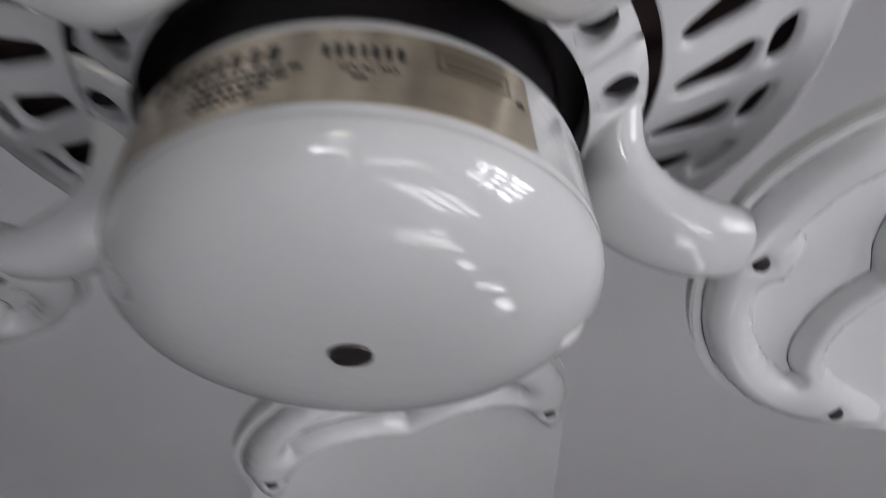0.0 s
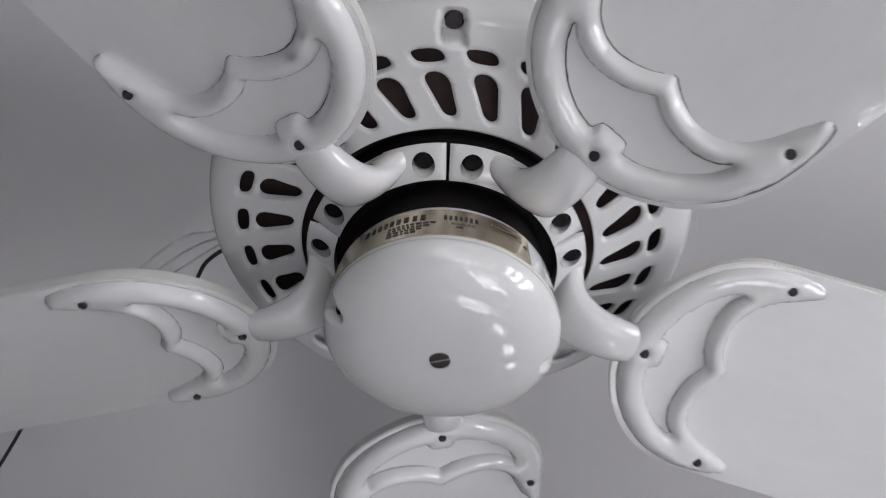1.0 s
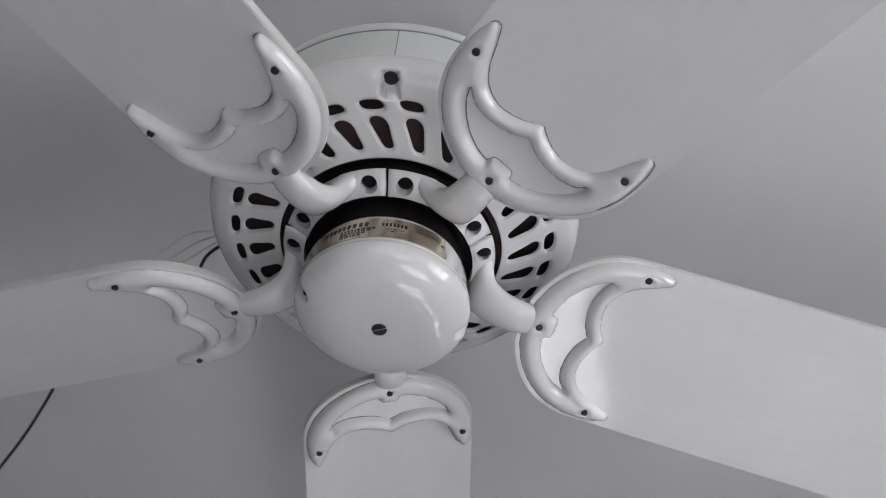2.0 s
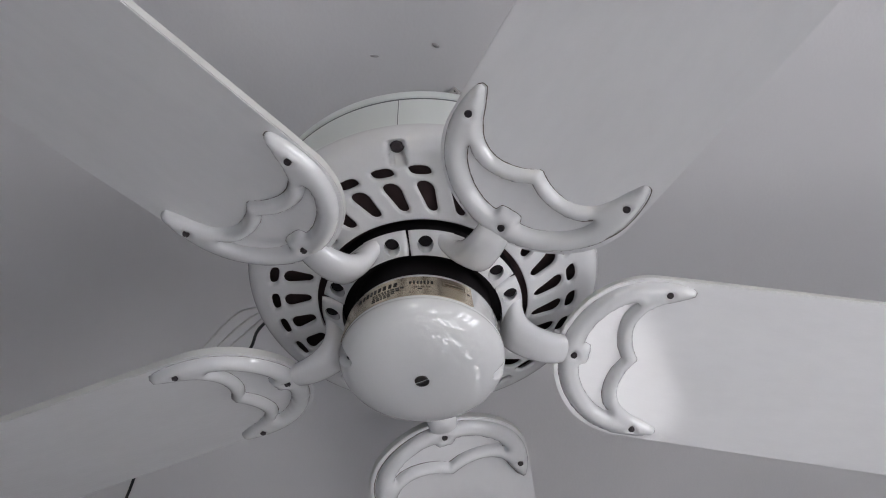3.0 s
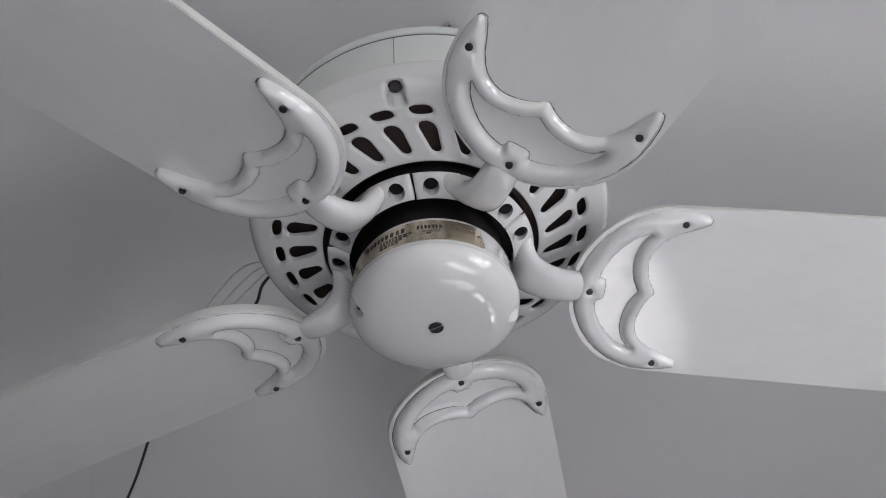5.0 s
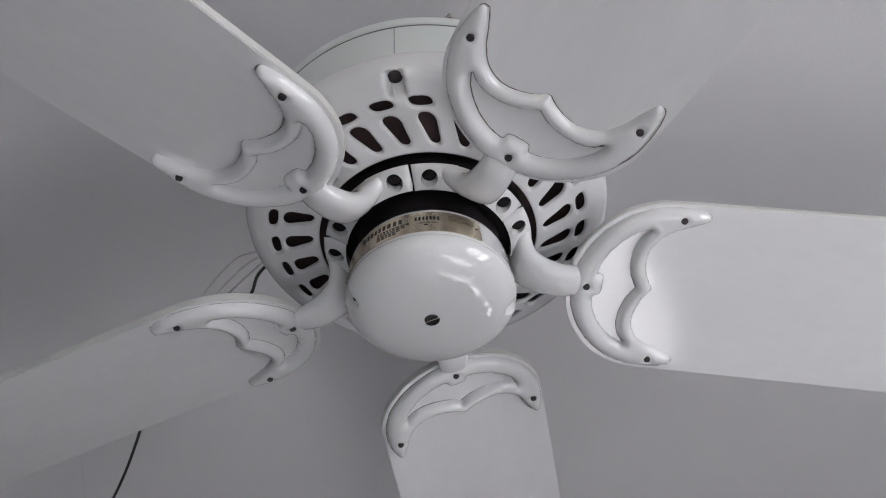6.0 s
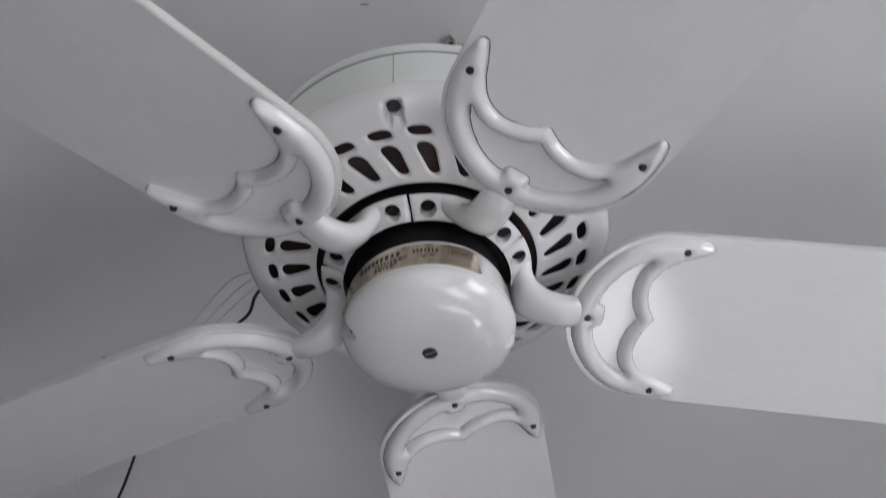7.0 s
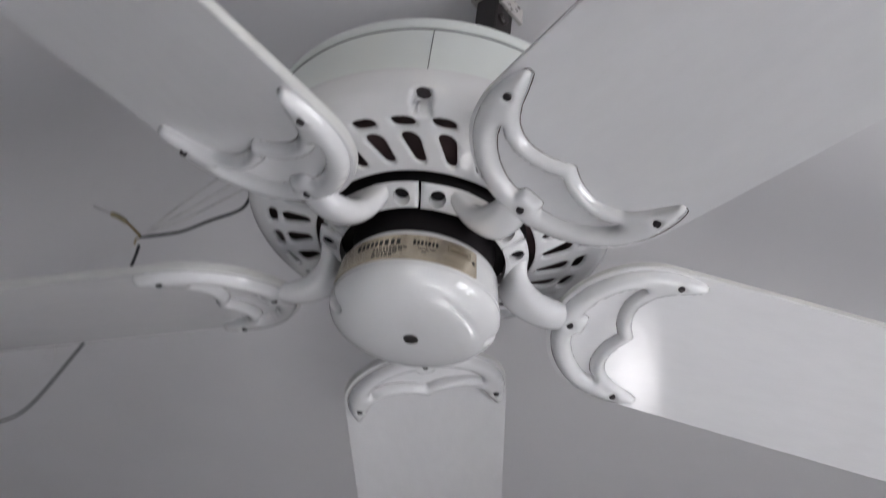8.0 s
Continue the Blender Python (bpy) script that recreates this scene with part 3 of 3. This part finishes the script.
def blade_mesh():
    """A board with a rounded root that follows the iron, widening to a rounded end."""
    root = [(p.x - 0.030, p.y * 1.035) for p in outer_half if p.x < 0.5]
    half = root + [(0.62, 0.612), (1.2, 0.628), (2.2, 0.652), (3.2, 0.676), (4.1, 0.694), (4.30, 0.680), (4.41, 0.62), (TIP, 0.5), (TIP, 0.0)]
    loop = mirrored(half)
    bm = bmesh.new()
    lo = [bm.verts.new(Vector((p.x, -p.y, 0.052)) * U) for p in loop]
    hi = [bm.verts.new(Vector((p.x, -p.y, 0.106)) * U) for p in loop]
    n = len(loop)
    for k in range(n):
        bm.faces.new((lo[k], lo[(k + 1) % n], hi[(k + 1) % n], hi[k]))
    bm.faces.new(lo)
    bm.faces.new(hi)
    bmesh.ops.recalc_face_normals(bm, faces=bm.faces[:])
    edges = [e for e in bm.edges if abs(e.verts[0].co.z - e.verts[1].co.z) < 1e-6]
    bmesh.ops.bevel(bm, geom=edges, offset=0.006 * U, segments=2, affect="EDGES")
    bm.normal_update()
    for f in bm.faces:
        f.material_index = int(abs(f.normal.z) < 0.3)     # the sides carry the edge band
    return bm


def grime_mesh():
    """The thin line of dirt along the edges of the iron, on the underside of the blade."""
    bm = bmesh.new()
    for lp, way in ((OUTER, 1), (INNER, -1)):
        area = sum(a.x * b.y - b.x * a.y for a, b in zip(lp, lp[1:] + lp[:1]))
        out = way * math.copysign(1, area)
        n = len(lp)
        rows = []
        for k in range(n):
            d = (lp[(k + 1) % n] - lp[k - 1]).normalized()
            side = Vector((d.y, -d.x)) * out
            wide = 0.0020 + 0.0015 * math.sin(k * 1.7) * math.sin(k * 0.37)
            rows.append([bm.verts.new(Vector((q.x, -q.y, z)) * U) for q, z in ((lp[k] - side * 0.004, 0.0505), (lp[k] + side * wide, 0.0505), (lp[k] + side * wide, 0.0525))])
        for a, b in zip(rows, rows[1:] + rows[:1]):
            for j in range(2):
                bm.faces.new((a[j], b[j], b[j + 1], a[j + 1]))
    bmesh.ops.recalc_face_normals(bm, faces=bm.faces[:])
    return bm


iron_data = blade_data = grime_data = None
for phi, tilt, dz, droop, skew in BLADES:
    turn = pose(0, 0, 0, 0, 0, phi) @ Matrix.Translation((0, 0, dz * U)) @ Matrix.Translation((U, 0, IZ * U)) @ pose(0, 0, 0, TILT - tilt, 0, 0) @ Matrix.Translation((-U, 0, -IZ * U))
    if iron_data is None:
        iron = part("blade_iron", iron_mesh(), ENAMEL, fan, "glossy white cast iron with a scalloped bat-wing plate")
        iron_data = iron.data
        for p in iron_data.polygons:
            p.use_smooth = True
        iron_data.set_sharp_from_angle(angle=radians(50))
        blade = part("blade", blade_mesh(), LAMINATE, fan, "long flat white laminated blade", smooth=False)
        blade_data = blade.data
        blade_data.materials.append(EDGE_BAND)
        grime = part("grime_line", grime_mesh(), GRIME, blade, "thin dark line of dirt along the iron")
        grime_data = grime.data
    else:
        iron, blade = new("blade_iron", iron_data), new("blade", blade_data)
        iron.parent = blade.parent = fan
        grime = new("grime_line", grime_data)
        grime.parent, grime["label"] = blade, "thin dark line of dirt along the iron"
        iron["label"], blade["label"] = "glossy white cast iron with a scalloped bat-wing plate", "long flat white laminated blade"
    iron.matrix_local = turn
    plate = Matrix.Translation(Vector((1, 0, IZ)) * U) @ pose(0, 0, 0, -TILT, 0, 0) @ pose(0, 0, 0, 0, SLOPE, 0)
    blade.matrix_local = turn @ plate @ pose(0, 0, 0, 0, droop, skew)
    for sx, sy in SCREWS:
        screw("blade_screw", iron, plate @ Matrix.Translation(Vector((sx, -sy, -0.003)) * U) @ pose(0, 0, 0, 0, 0, rng.uniform(0, 180)), 0.022 * U, DARK_SCREW)
    for s in (1, -1):
        b = radians(BOLT_A) * s
        screw("bolt", iron, Matrix.Translation(Vector((BOLT_R * math.cos(b), BOLT_R * math.sin(b), 0.776)) * U), 0.041 * U, BLACK, slot=False)

# ---- hanger between fan and ceiling ----
hanger = tagged(new("ceiling_hanger"), "black steel hanger bracket with chipped white paint", "bracket")
hanger.location = (0.030, -0.032, CEIL)
bm = bmesh.new()
box(bm, (-0.012, -0.012, -0.168), (0.012, 0.012, -0.001))
bmesh.ops.rotate(bm, verts=bm.verts[:], cent=(0, 0, 0), matrix=Matrix.Rotation(radians(45), 3, "Z"))
soften(bm, 0.002)
part("stem", bm, IRON_BLACK, hanger, smooth=False)
# folded flange against the ceiling, its white paint flaking
bm = bmesh.new()
box(bm, (-0.011, -0.0165, -0.020), (0.021, -0.0125, -0.001))
box(bm, (-0.0165, -0.0165, -0.005), (0.021, 0.016, -0.0012))
bmesh.ops.rotate(bm, verts=bm.verts[:], cent=(0, 0, 0), matrix=Matrix.Rotation(radians(45), 3, "Z"))
soften(bm, 0.001)
part("flange", bm, CHIPPED, hanger, "flange with flaking white paint", smooth=False)
screw("hanger_bolt", hanger, pose(0, 0, 0, 0, 0, 45) @ pose(-0.003, -0.014, -0.034, -90, 0, 0), 0.006, STEEL)

# ---- loose wires above the blades ----
WZ = FAN_Z + 2.4 * U


def wire(name, pts, radius, mat, label):
    bm = bmesh.new()
    tube(bm, [(x * U, y * U, WZ + dz * U) for x, y, dz in pts], radius, 8, 6)
    return tagged(part(name, bm, mat), label, "wire")


wire("black_wire", [(-0.1, 0.0, -0.66), (-0.7, 0.75, -0.5), (-1.3, 1.4, -0.1), (-1.55, 1.70, 0.0), (-1.68, 1.97, 0), (-2.0, 2.23, 0), (-2.30, 2.54, 0.06), (-2.58, 2.78, 0.14), (-2.81, 2.95, 0.2)], 0.0018, RUBBER, "black insulated wire hanging loose above the fan")
wire("black_wire", [(-2.83, 3.06, 0.17), (-2.87, 3.18, 0.12), (-2.93, 3.33, 0.06), (-3.16, 3.87, 0), (-3.36, 4.30, 0), (-3.54, 4.66, 0), (-3.86, 5.25, 0.02), (-4.83, 6.95, 0.0), (-5.6, 8.1, 0.2), (-6.6, 9.4, 0.58)], 0.0019, RUBBER, "black insulated wire running on to the ceiling")
for off, top in ((0.06, 0.03), (0.18, 0.07), (0.32, 0.12)):
    wire("pale_wire", [(-0.1, 0.05, -0.66), (-0.7, 0.7, -0.45), (-1.35 - off * 0.3, 1.45 - off * 0.3, -0.05), (-1.64 - off * 0.5, 1.80 - off * 0.4, 0.03 + top), (-2.2 - off * 0.4, 2.40 - off * 0.2, 0.10 + top), (-2.80, 2.94, 0.2)], 0.0013, PALE_WIRE, "thin pale insulated wire hanging loose above the fan")
wire("pale_wire", [(-2.84, 2.98, 0.22), (-3.0, 3.3, 0.3), (-3.6, 3.9, 0.4), (-4.1, 4.7, 0.4), (-4.35, 5.6, 0.4), (-4.6, 6.6, 0.4), (-5.3, 7.6, 0.5), (-6.2, 8.6, 0.58)], 0.0007, PALE_WIRE, "thin pale insulated wire running on to the ceiling")
joint = tagged(new("wire_joint"), "bare twisted wire joint with yellowed tape", "wire joint")


def bit(name, pts, radius, mat, label=""):
    bm = bmesh.new()
    tube(bm, [(x * U, y * U, WZ + dz * U) for x, y, dz in pts], radius, 8, 4)
    part(name, bm, mat, joint, label)


bit("twist", [(-2.80, 2.94, 0.2), (-2.86, 2.92, 0.24), (-2.98, 2.94, 0.34), (-3.10, 2.97, 0.42)], 0.0017, TAPE, "dark bare twist of wire")
bit("tape", [(-3.00, 2.93, 0.35), (-3.10, 2.97, 0.42), (-3.19, 3.01, 0.47)], 0.0032, OLD_TAPE, "yellowed tape wrapped round the twist")
bit("wire_end", [(-3.19, 3.01, 0.47), (-3.30, 3.04, 0.52), (-3.42, 3.05, 0.56)], 0.0015, PALE_WIRE, "pale frayed wire end")
bit("bare_end", [(-2.81, 2.96, 0.2), (-2.86, 3.00, 0.2), (-2.88, 3.06, 0.18)], 0.0012, TAPE)
